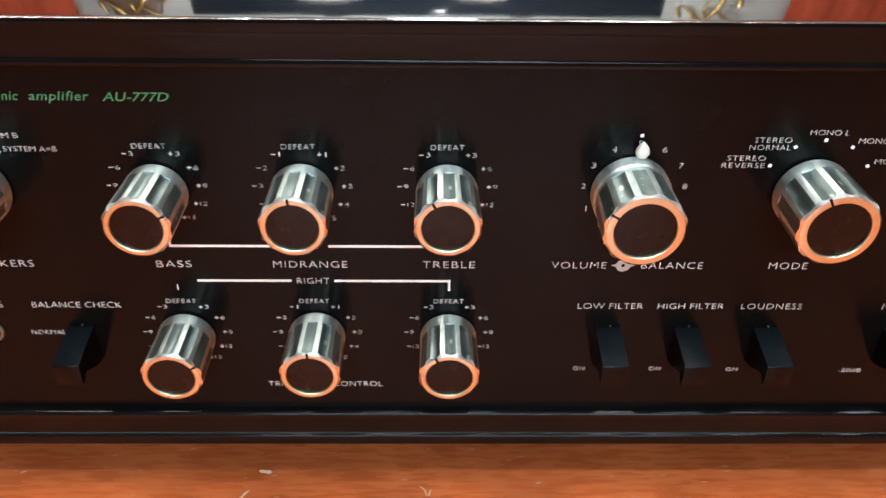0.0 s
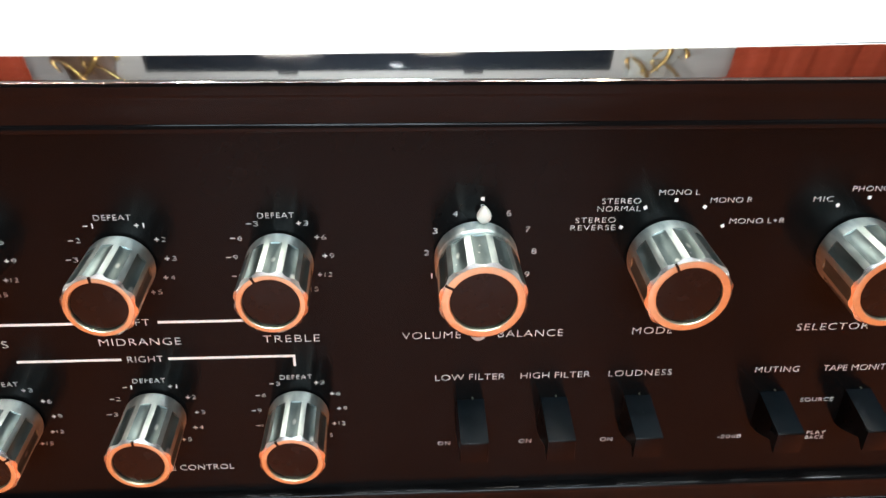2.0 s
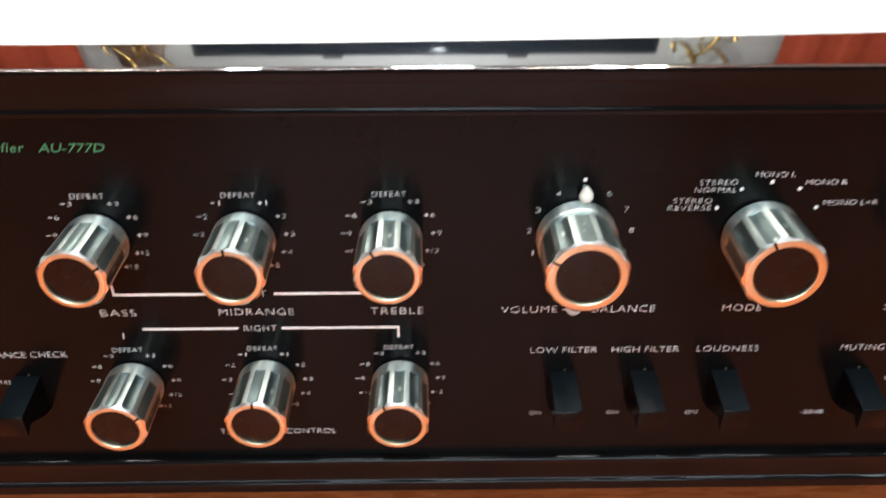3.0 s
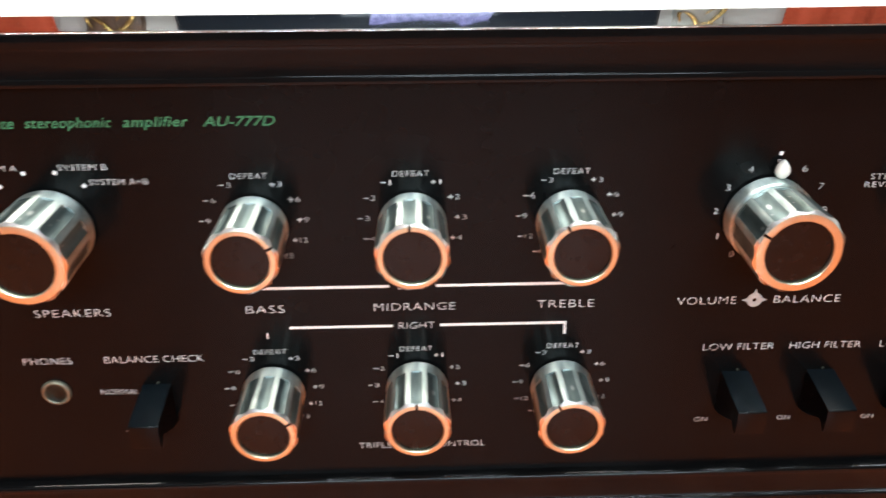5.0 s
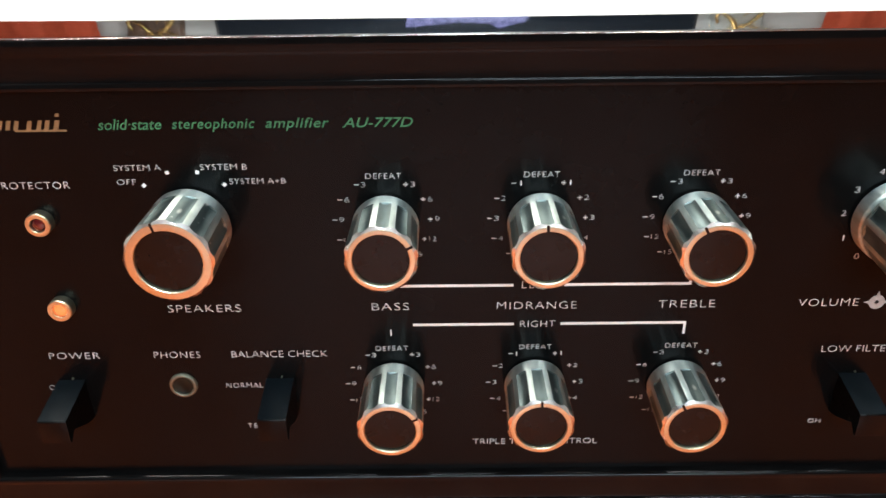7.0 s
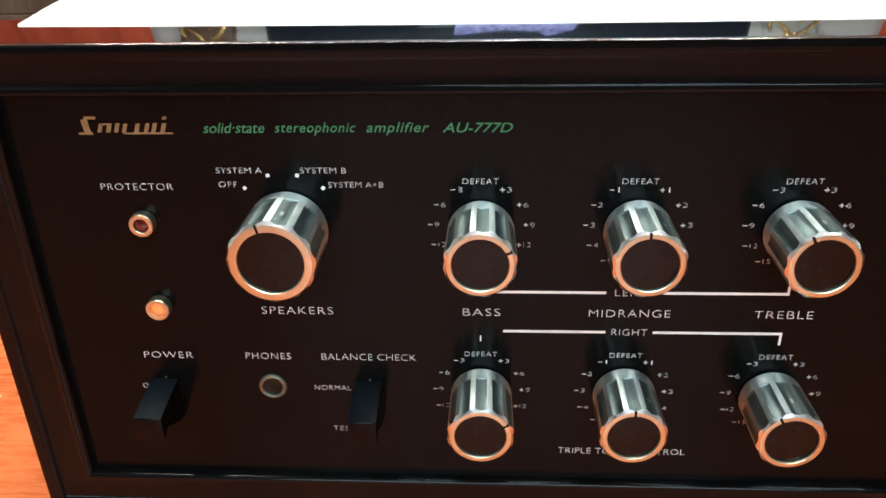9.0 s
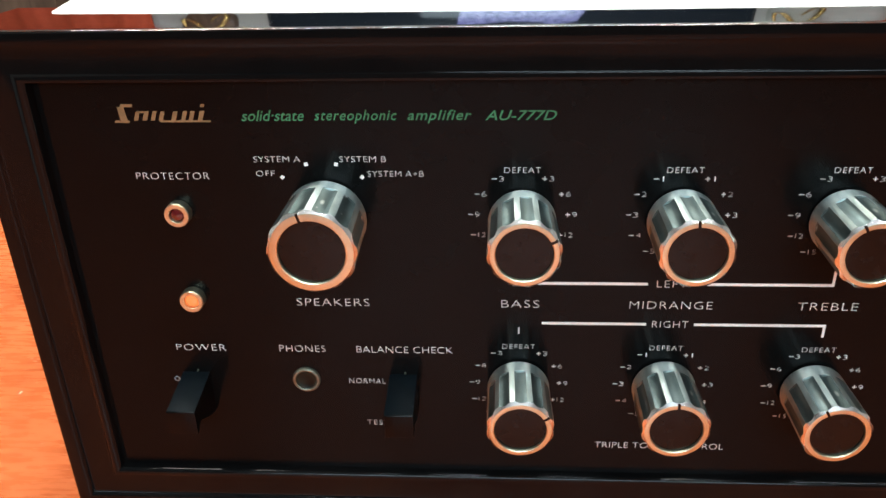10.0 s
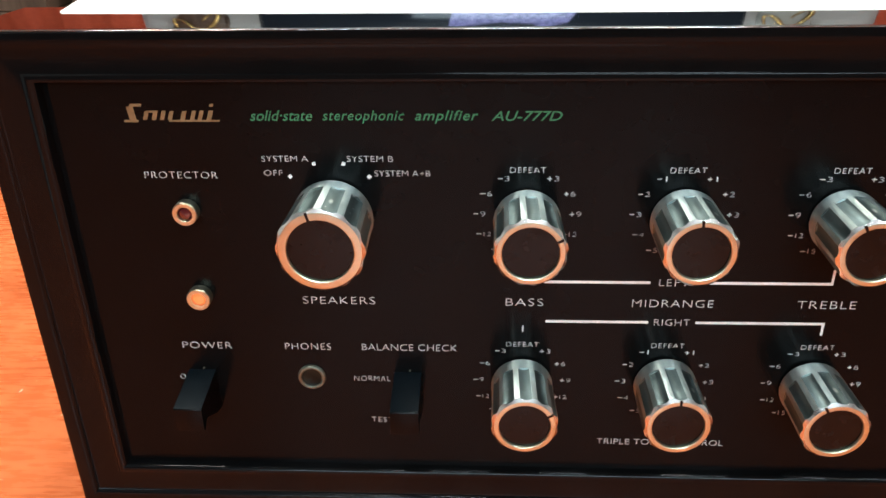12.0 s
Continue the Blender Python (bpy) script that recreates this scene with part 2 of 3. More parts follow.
# ---- room ----
FLOOR_Z = -0.74
ROOM = (-2.6, 2.6, -2.4, 3.45)
x0, x1, y0, y1 = ROOM
tagged(finish(boxed(x0, x1, y0, y1, FLOOR_Z - 0.1, FLOOR_Z), "floor", FLOOR), "brown polished wooden floor of the room", "floor", kind="structure")
tagged(finish(boxed(x0, x1, y0, y1, CEILING, CEILING + 0.1), "ceiling", CEIL), "plain grey-white painted ceiling with round lamps", "ceiling", kind="structure")
for name, b in (("wall_north", (x0 - 0.1, x1 + 0.1, y1, y1 + 0.1)), ("wall_west", (x0 - 0.1, x0, y0, y1)), ("wall_east", (x1, x1 + 0.1, y0, y1))):
    tagged(finish(boxed(*b, FLOOR_Z, CEILING), name, WALL), "warm white painted wall of the room", "wall", kind="structure")


south = bmesh.new()
WX, WZ0, WZ1 = 0.8, 0.8, 1.6
for b in ((x0 - 0.1, -WX, FLOOR_Z, CEILING), (WX, x1 + 0.1, FLOOR_Z, CEILING), (-WX, WX, FLOOR_Z, WZ0), (-WX, WX, WZ1, CEILING)):
    box(south, b[0], b[1], y0 - 0.1, y0, b[2], b[3])
tagged(finish(south, "wall_south", WALL_BACK), "dark taupe painted wall with a wide window", "wall", kind="structure")
window = tagged(new("window_1"), "wide white framed window letting in cool daylight", "window", kind="structure")
for b in ((-WX, -WX + 0.05, WZ0, WZ1), (WX - 0.05, WX, WZ0, WZ1), (-WX + 0.05, WX - 0.05, WZ0, WZ0 + 0.05), (-WX + 0.05, WX - 0.05, WZ1 - 0.05, WZ1), (-0.285, -0.245, WZ0 + 0.05, WZ1 - 0.05), (0.245, 0.285, WZ0 + 0.05, WZ1 - 0.05)):
    part("window_frame", boxed(b[0], b[1], y0 - 0.025, y0 - 0.003, b[2], b[3], 0.004), GREY, window)


def ceiling_lamp(x, y, size):
    base = tagged(new("ceiling_lamp"), "round white ceiling lamp with frosted glass", "lamp", "ceiling lamps")
    base.location = (x, y, CEILING)
    r = size / 2
    turn = Matrix.Rotation(radians(-90), 4, "X")
    rim = lathe([(r + 0.03, 0.0), (r + 0.03, 0.02), (r + 0.01, 0.028), (r, 0.02), (r, 0.0)])
    bmesh.ops.transform(rim, matrix=turn, verts=rim.verts)
    part("rim", rim, GREY, base)
    glass = lathe([(r, 0.0), (r, 0.012), (r * 0.6, 0.018), (0, 0.02)])
    bmesh.ops.transform(glass, matrix=turn, verts=glass.verts)
    part("glass", glass, LAMP_GLASS, base)
    return base


for lx, ly, size, watts, colour in LAMPS:
    ceiling_lamp(lx, ly, size)

def tube_lamp(x, y, length):
    base = tagged(new("tube_lamp"), "slim white tube lamp on the ceiling", "lamp", "tube lamps")
    base.location = (x, y, CEILING)
    part("housing", boxed(-length / 2 - 0.02, length / 2 + 0.02, -0.035, 0.035, -0.03, 0.0, 0.004), GREY, base)
    for sx in (-1, 1):
        part("end_cap", boxed(sx * (length / 2 + 0.01) - 0.01, sx * (length / 2 + 0.01) + 0.01, -0.02, 0.02, -0.046, -0.03, 0.002), GREY, base)
    glass = boxed(-length / 2, length / 2, -0.016, 0.016, -0.0425, -0.031, 0.005)
    part("tube", glass, LAMP_GLASS, base)


for lx, ly, size, watts in TUBES:
    tube_lamp(lx, ly, size)

# ---- table ----
TABLE_Z = -0.01
table = tagged(new("table"), "glossy red-orange wooden table under the amplifier", "table")
part("tabletop", boxed(-0.95, 0.95, -0.72, 0.55, TABLE_Z - 0.032, TABLE_Z, 0.004), TABLE, table)
for sx in (-1, 1):
    for yy in (-0.65, 0.47):
        part("leg", boxed(sx * 0.86 - 0.035, sx * 0.86 + 0.035, yy - 0.035, yy + 0.035, FLOOR_Z, TABLE_Z - 0.032, 0.004), TABLE, table)

random.seed(4)
CHIP = varied(material("bare_chip", (0.72, 0.56, 0.4), 0.6), (0.62, 0.46, 0.3), (0.78, 0.63, 0.47), 700)


def wear(x, y, length, width, turn, bend, name):
    """A shallow chip or scratch in the varnish."""
    bm = bmesh.new()
    n = 9
    sides = []
    for sgn in (-1, 1):
        side = []
        for i in range(n):
            u = i / (n - 1) - 0.5
            w = width / 2 * (1 - (2 * u) ** 4) * random.uniform(0.6, 1.1) + 0.00004
            side.append(bm.verts.new((u * length, bend * (0.25 - u * u) * 4 + sgn * w, 0.00012)))
        sides.append(side)
    for i in range(n - 1):
        bm.faces.new((sides[0][i], sides[0][i + 1], sides[1][i + 1], sides[1][i]))
    extra = bmesh.ops.extrude_face_region(bm, geom=bm.faces[:])
    bmesh.ops.translate(bm, vec=(0, 0, -0.00008), verts=[v for v in extra["geom"] if isinstance(v, bmesh.types.BMVert)])
    bmesh.ops.transform(bm, matrix=pose(x, y, TABLE_Z, 0, 0, turn), verts=bm.verts)
    part(name, bm, CHIP, table)


wear(-0.0648, 0.0009, 0.0046, 0.0016, -8, 0.0, "chip_mark")
wear(-0.0700, -0.0096, 0.0060, 0.0007, 62, 0.0006, "scratch_mark")
wear(-0.2754, 0.0747, 0.0022, 0.0009, 80, 0.0, "chip_mark")
wear(-0.0113, -0.0075, 0.0050, 0.0004, 118, -0.0008, "scratch_mark")
wear(-0.0088, -0.0083, 0.0030, 0.0004, 75, 0.0002, "scratch_mark")
wear(0.0277, -0.0040, 0.0022, 0.0004, 10, 0.0, "scratch_mark")
wear(-0.1463, 0.0007, 0.0020, 0.0004, 30, 0.0002, "scratch_mark")

# ---- television wall, seen in the polished trim ----
tv = tagged(new("television"), "large flat black television with a dim violet picture", "television")
part("frame", boxed(-0.955, 0.905, 3.02, 3.07, 0.05, 1.132, 0.006), TV_BLACK, tv)
SCREEN = material("tv_screen", (0.012, 0.015, 0.02), 0.05, spec=0.2)
part("screen", boxed(-0.94, 0.89, 3.012, 3.02, 0.065, 1.12), SCREEN, tv)
PICTURE = material("tv_picture", (0.02, 0.02, 0.03), 0.1)
pt = PICTURE.node_tree
pn, pr = pt.nodes.new("ShaderNodeTexNoise"), pt.nodes.new("ShaderNodeValToRGB")
pn.inputs["Scale"].default_value, pn.inputs["Detail"].default_value = 14, 5
pr.color_ramp.elements[0].position, pr.color_ramp.elements[1].position = 0.38, 0.62
pr.color_ramp.elements[0].color, pr.color_ramp.elements[1].color = (0.09, 0.09, 0.3, 1), (0.35, 0.34, 0.85, 1)
pt.links.new(pn.outputs["Fac"], pr.inputs["Fac"])
pt.links.new(pr.outputs["Color"], pt.nodes["Principled BSDF"].inputs["Emission Color"])
pt.nodes["Principled BSDF"].inputs["Emission Strength"].default_value = 0.6
pb = bmesh.new()
edge = [(-0.2, 0.5), (0.2, 0.48), (0.27, 0.6), (0.24, 0.72), (0.14, 0.79), (0.1, 0.735), (-0.02, 0.72), (-0.14, 0.75), (-0.22, 0.77)]
pb.faces.new([pb.verts.new((x, 3.0115, z)) for x, z in edge])
solid = bmesh.ops.extrude_face_region(pb, geom=pb.faces[:])
bmesh.ops.translate(pb, vec=(0, 0.0008, 0), verts=[v for v in solid["geom"] if isinstance(v, bmesh.types.BMVert)])
part("picture", pb, PICTURE, tv, "violet lit patch of the picture")
for bx in (-0.40, 0.346):
    part("bracket", boxed(bx - 0.04, bx + 0.04, 3.03, 3.07, 1.132, 1.165, 0.003), TV_BLACK, tv)
part("foot", boxed(-0.4, 0.35, 2.96, 3.12, -0.20, -0.185, 0.004), TV_BLACK, tv)
part("neck", boxed(-0.07, 0.02, 3.03, 3.06, -0.185, 0.05), TV_BLACK, tv)
stand = tagged(new("media_cabinet"), "low brown wooden media cabinet under the television", "cabinet")
part("body", boxed(-1.6, 1.6, 2.85, 3.35, FLOOR_Z + 0.05, -0.2, 0.004), BROWN, stand)
part("plinth", boxed(-1.55, 1.55, 2.9, 3.33, FLOOR_Z, FLOOR_Z + 0.05), TV_BLACK, stand)
for n in range(4):
    part("door", boxed(-1.59 + 0.795 * n, -0.805 + 0.795 * n, 2.835, 2.849, FLOOR_Z + 0.06, -0.21, 0.003), BROWN, stand)


side = tagged(new("sideboard"), "brown wooden sideboard with three plain doors", "cabinet")
part("body", boxed(-2.5, -1.65, 2.75, 3.15, FLOOR_Z + 0.04, -0.34, 0.004), BROWN, side)
part("plinth", boxed(-2.45, -1.7, 2.8, 3.12, FLOOR_Z, FLOOR_Z + 0.04), TV_BLACK, side)
part("shelf", boxed(-2.5, -1.65, 2.76, 3.15, -0.338, -0.2, 0.004), BROWN, side)
for n in range(3):
    part("door", boxed(-2.49 + 0.28 * n, -2.22 + 0.28 * n, 2.735, 2.749, FLOOR_Z + 0.06, -0.36, 0.003), BROWN, side)


def curtain(a, b, y, label):
    """A hanging cloth with soft folds."""
    bm = bmesh.new()
    n = 60
    cols = []
    for i in range(n + 1):
        x = a + (b - a) * i / n
        yy = y + 0.008 * math.sin(i * 0.45) + 0.002 * math.sin(i * 1.3 + 1)
        cols.append([bm.verts.new((x, yy + d, z)) for d in (0.0, 0.004) for z in (FLOOR_Z + 0.01, CEILING - 0.06)])
    for p, q in zip(cols, cols[1:]):
        for u, v in ((0, 1), (1, 3), (3, 2), (2, 0)):
            bm.faces.new((p[u], p[v], q[v], q[u]))
    bm.faces.new((cols[0][0], cols[0][1], cols[0][3], cols[0][2])), bm.faces.new((cols[-1][0], cols[-1][1], cols[-1][3], cols[-1][2]))
    drape = tagged(new("curtain"), label, "curtain", "curtains beside the television")
    part("drape", bm, RED_CLOTH, drape, sharp=60)
    rail = lathe([(0, a - 0.04), (0.012, a - 0.04), (0.012, b + 0.04), (0, b + 0.04)], 16)
    bmesh.ops.transform(rail, matrix=pose(0, y, CEILING - 0.05, 0, 0, -90) @ pose(0, 0, 0), verts=rail.verts)
    part("rail", rail, TV_BLACK, drape)


curtain(-2.42, -1.53, 3.3, "long orange-red cloth curtain beside the television")
curtain(1.52, 2.3, 3.3, "long orange-red cloth curtain beside the television")


def wall_ornament(x, z, wide, high, plate, label):
    """A shield with a wavy outline on the wall, with gilded loops in front."""
    base = tagged(new("wall_ornament"), label, "ornament", "ornaments beside the television")
    bm = bmesh.new()
    n = 48
    ring = [(1 + 0.09 * math.sin(5 * c + x) + 0.05 * math.sin(9 * c), c) for c in (2 * math.pi * i / n for i in range(n))]
    layers = [[bm.verts.new((x + wide / 2 * q * g * math.cos(c), y, z + high / 2 * q * g * math.sin(c))) for g, c in ring] for y, q in ((3.449, 1.0), (3.43, 1.0), (3.415, 0.9), (3.41, 0.6))]
    for p, q in zip(layers, layers[1:]):
        for i in range(n):
            bm.faces.new((p[i], p[(i + 1) % n], q[(i + 1) % n], q[i]))
    bm.faces.new(layers[0]), bm.faces.new(layers[-1])
    part("plate", bm, plate, base, sharp=40)
    for dx, dz, turn in (((-0.3, 0.3, 20), (0.02, 0.18, -15), (0.26, 0.32, 30), (-0.24, -0.12, 15), (0.1, -0.2, -20), (0.3, 0.02, 25))):
        bm = bmesh.new()
        rings = []
        for i in range(25):
            c = radians(-40 + 300 * i / 24)
            p = Vector((0.036 * math.sin(c) + 0.014 * i / 24, 0.0, 0.15 * math.cos(c)))
            p.rotate(Euler((0, radians(turn), 0)))
            thick = 0.006 + 0.008 * math.sin(math.pi * i / 24)
            centre = Vector((x + dx * wide, 3.402 - 0.004 * math.sin(c), z + dz * high)) + p
            rings.append([bm.verts.new(centre + Vector((thick * math.cos(e), thick * 0.8 * math.sin(e), thick * 0.3 * math.sin(e)))) for e in (0, 1.05, 2.1, 3.14, 4.2, 5.24)])
        for p, q in zip(rings, rings[1:]):
            for i in range(6):
                bm.faces.new((p[i], p[(i + 1) % 6], q[(i + 1) % 6], q[i]))
        bm.faces.new(rings[0]), bm.faces.new(rings[-1])
        part("gilded_loop", bm, GOLD, base, sharp=70)


wall_ornament(-1.33, 0.98, 0.27, 0.95, BROWN, "dark brown wall ornament with gilded loops")
wall_ornament(1.2, 0.98, 0.25, 0.95, GREY, "pale grey wall ornament with gilded loops")

# ---- amplifier ----
amp = tagged(new("amplifier"), "vintage stereo amplifier with glossy black front and aluminium knobs", "amplifier")
L, R, T, B = -136.8, 325.6, 76.2, -76.8


SIDE, HEAD, FOOT = 1.17, 0.94, 1.06  # breadths of the side, upper and lower members


def frame_sweep(profile, head, mat, name, parent):
    """A mitred frame round the front from (inset, y) pairs in panel units; head: the crisper profile of the upper member."""
    bm = bmesh.new()
    rings = []
    for (u, y), (v, w) in zip(profile, head):
        rings.append([bm.verts.new((px(x), py(d), pz(z))) for x, d, z in ((L + u * SIDE, y, B + u * FOOT), (R - u * SIDE, y, B + u * FOOT), (R - u * SIDE, w, T - v * HEAD), (L + u * SIDE, w, T - v * HEAD))])
    for a, b in zip(rings, rings[1:]):
        for k in range(4):
            j = (k + 1) % 4
            bm.faces.new((a[k], a[j], b[j], b[k]))
    return part(name, bm, mat, parent, sharp=40)


BACK = [(1.2, -4.0), (0.6, -3.97), (0.2, -3.8), (0.0, -3.4), (0.0, -3.0), (0.0, 14.0), (6.0, 14.0), (6.0, 3.0), (13.9, 3)]
bezel = frame_sweep([(13.9, 3), (13.9, -1.5), (13.75, -2.3), (13.4, -2.9), (12.9, -3.3), (12.4, -3.45), (11.9, -3.3), (11.5, -2.95), (11.2, -2.58), (10.9, -2.5), (5.0, -2.5), (4.65, -2.53), (4.35, -2.7), (4.15, -3.1), (3.9, -3.6), (3.5, -3.9), (2.9, -4.0)] + BACK,
                    [(13.9, 3), (13.9, -2.9), (13.87, -3.1), (13.78, -3.28), (13.6, -3.4), (13.2, -3.44), (12.0, -3.42), (11.75, -3.3), (11.6, -3.05), (11.35, -2.95), (5.0, -2.95), (3.9, -2.97), (3.75, -3.05), (3.68, -3.3), (3.62, -3.7), (3.5, -3.9), (3.2, -4.0)] + BACK, BEZEL, "bezel", amp)
panel = part("front_panel", boxed(px(L + 12), px(R - 12), 0.0, py(2.9), pz(B + 11), pz(T - 11)), PANEL, amp)
trim = bmesh.new()
tz = pz(T) + 0.00028
crown = [(-0.0038 + 0.0308 * n / 64) for n in range(65)]
edge = [(y, tz - (y - 0.0005) ** 2 / (2 * 0.93) - max(0.0, -0.0027 - y) ** 2 * 120) for y in crown]
nose = [(-0.0038 - 0.00006 * math.sin(radians(a)), edge[0][1] - 0.00006 + 0.00006 * math.cos(radians(a))) for a in (110, 90, 70, 50, 30, 15)]
rim = nose + edge + [(0.0272, tz - 0.0006), (0.0272, pz(T) - 0.001), (py(14.1), pz(T) - 0.001), (py(14.1), pz(T) + 0.00005), (-0.0038, pz(T) + 0.00005)]
ends = [[trim.verts.new((x, y, z)) for y, z in rim] for x in (px(L + 0.3), px(R - 0.3))]
trim.faces.new(ends[0]), trim.faces.new(ends[1])
for n in range(len(rim)):
    j = (n + 1) % len(rim)
    trim.faces.new((ends[0][n], ends[0][j], ends[1][j], ends[1][n]))
part("top_trim", trim, CHROME, amp, "polished mirror-bright metal trim along the top", sharp=25)
cover = bmesh.new()
def cover_edge(x):
    """The front edge of the cover is bowed a little."""
    return 17.0 + 8.0 * ((x - 15) / 215) ** 2


rows = []
for n in range(25):
    x = L + 15.0 + (R - L - 30.0) * n / 24
    e = cover_edge(x)
    prof = [(e, T + 0.1), (e, T + 0.3), (e + 0.3, T + 0.5), (e + 15, T + 1.9), (60, T + 3.6), (285, T + 3.6), (288, T + 1.6), (288, -70), (33, -70), (33, T + 0.1)]
    rows.append([cover.verts.new((px(x), py(y), pz(z))) for y, z in prof])
cover.faces.new(rows[0]), cover.faces.new(rows[-1])
for p, q in zip(rows, rows[1:]):
    for n in range(len(prof)):
        j = (n + 1) % len(prof)
        cover.faces.new((p[n], p[j], q[j], q[n]))
part("cover", cover, COVER, amp, "pale painted sheet metal cover", sharp=20)
for fx in (L + 40, R - 40):
    for fy in (30, 250):
        foot = lathe([(0, TABLE_Z), (0.009, TABLE_Z), (0.010, TABLE_Z + 0.0015), (0.0085, 0.0108), (0, 0.0108)], 24)
        bmesh.ops.rotate(foot, matrix=Matrix.Rotation(radians(90), 3, "X"), verts=foot.verts)
        bmesh.ops.translate(foot, vec=(px(fx), py(fy), 0), verts=foot.verts)
        part("rubber_foot", foot, RUBBER, amp)
part("underside", boxed(px(L + 15), px(R - 15), py(14.2), py(287), 0.0105, 0.0145), RUBBER, amp)


def knob_mesh(bm, r, back, front, n=12, depth=0.42, inner=0.8, plain=5.0, chamfer=0.85):
    """Fluted knob body from y=back to y=front (toward the viewer), panel units; material 1, darkened for shade, in the
    flutes, 2 on the front.
    """
    half = 0.34  # half a flute's width, in parts of the pitch
    steps = [-0.5, -0.42, -half, -0.29, -0.2, -0.1, 0.0, 0.1, 0.2, 0.29, half, 0.42]
    angles, cut = [], []
    for k in range(n):
        for a in steps:
            angles.append(radians((k + a) * 360 / n))
            cut.append(depth * (1 - (a / half) ** 2) if abs(a) < half else 0.0)
    wall = [(r * 0.93, back, 0), (r * 0.952, back - 0.25, 0), (r * 0.965, back - 0.7, 0), (r * 0.97, back - plain, 0), (r * 0.97, back - plain - 0.2, 1)]
    rings = []
    for rr, y, g in wall:
        rings.append([(rr - g * c, y) for c in cut])
    rings.append([(r - c, front + chamfer - 0.8 * c) for c in cut])
    rings.append([(r - chamfer, front + 0.06) for c in cut])
    for rr, y in ((r - chamfer - 0.25, front), (r * inner + 0.32, front), (r * inner + 0.1, front + 0.12), (r * inner, front + 0.42), (r * inner, front + 1.1)):
        rings.append([(rr, y) for c in cut])
    made = [[bm.verts.new((rr * math.sin(a) * U / 1000, py(y), rr * math.cos(a) * U / 1000)) for a, (rr, y) in zip(angles, ring)] for ring in rings]
    m = len(angles)
    for i, (a, b) in enumerate(zip(made, made[1:])):
        for k in range(m):
            j = (k + 1) % m
            f = bm.faces.new((a[k], a[j], b[j], b[k]))
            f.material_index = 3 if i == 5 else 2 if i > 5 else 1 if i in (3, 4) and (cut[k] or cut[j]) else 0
    return bm


def knob(x, z, r, turn, inner, parent=amp, back=-0.6, front=-21.1, plain=5.0, label=""):
    bm = knob_mesh(bmesh.new(), r, back, front, inner=inner, plain=plain)
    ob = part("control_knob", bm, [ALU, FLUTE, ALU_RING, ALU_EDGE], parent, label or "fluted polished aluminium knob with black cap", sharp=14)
    ob.matrix_basis = pose(px(x), 0, pz(z), 0, turn, 0)
    k = U / 1000
    cap = lathe([(0, py(front + 0.75)), (r * inner * k * 0.6, py(front + 0.72)), (r * inner * k - 0.00002, py(front + 0.85)), (r * inner * k - 0.00002, py(front + 1.2))], 40)
    part("cap", cap, CAP, ob, "black cap")
    mark = bmesh.new()
    rr0, rr1 = r * inner * k + 0.00005, (r - 0.5) * k
    box(mark, -0.36 * k, 0.36 * k, py(front) - 0.00003, py(front + 0.9), rr0, rr1)
    part("index_mark", mark, CAP, ob, "black index line")
    skirt = lathe([(0, 0), (r * k * 0.8, 0), (r * k * 0.8, py(back))], 40)
    part("hub", skirt, CAP, ob)
    return ob


SMALL, LARGE = 9.4, 11.45
for x, z, turn in ((5.5, 24.4, 64), (47.4, 24.7, -4), (89.4, 24.7, -28), (5.6, -29.5, 61), (47.8, -28.8, -1), (90.5, -29.4, -28)):
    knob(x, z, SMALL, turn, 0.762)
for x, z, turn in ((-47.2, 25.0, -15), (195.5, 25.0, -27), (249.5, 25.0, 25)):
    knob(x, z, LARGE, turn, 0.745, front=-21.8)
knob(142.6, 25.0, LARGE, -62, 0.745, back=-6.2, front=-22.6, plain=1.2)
ring = lathe([(LARGE * 0.93 * U / 1000, py(-0.6)), (LARGE * 1.0 * U / 1000, py(-0.9)), (LARGE * 1.0 * U / 1000, py(-5.2)), (LARGE * 0.97 * U / 1000, py(-5.7)), (LARGE * 0.9 * U / 1000, py(-5.8)), (LARGE * 0.9 * U / 1000, py(-6.3))], 72, (px(142.6), 0, pz(25.0)))
part("balance_ring", ring, ALU, amp, "plain aluminium ring behind the volume knob")
lever = bmesh.new()
bmesh.ops.create_uvsphere(lever, u_segments=20, v_segments=12, radius=1.0)
for v in lever.verts:
    w = 1.0 - 0.6 * max(0.0, v.co.z) ** 2
    v.co = Vector((v.co.x * 2.0 * w, v.co.y * 1.6, v.co.z * (3.1 if v.co.z > 0 else 2.2))) * (U / 1000)
bmesh.ops.translate(lever, vec=(px(144.2), py(-2.0), pz(38.6)), verts=lever.verts)
part("balance_lever", lever, IVORY, amp, "ivory drop-shaped balance lever")


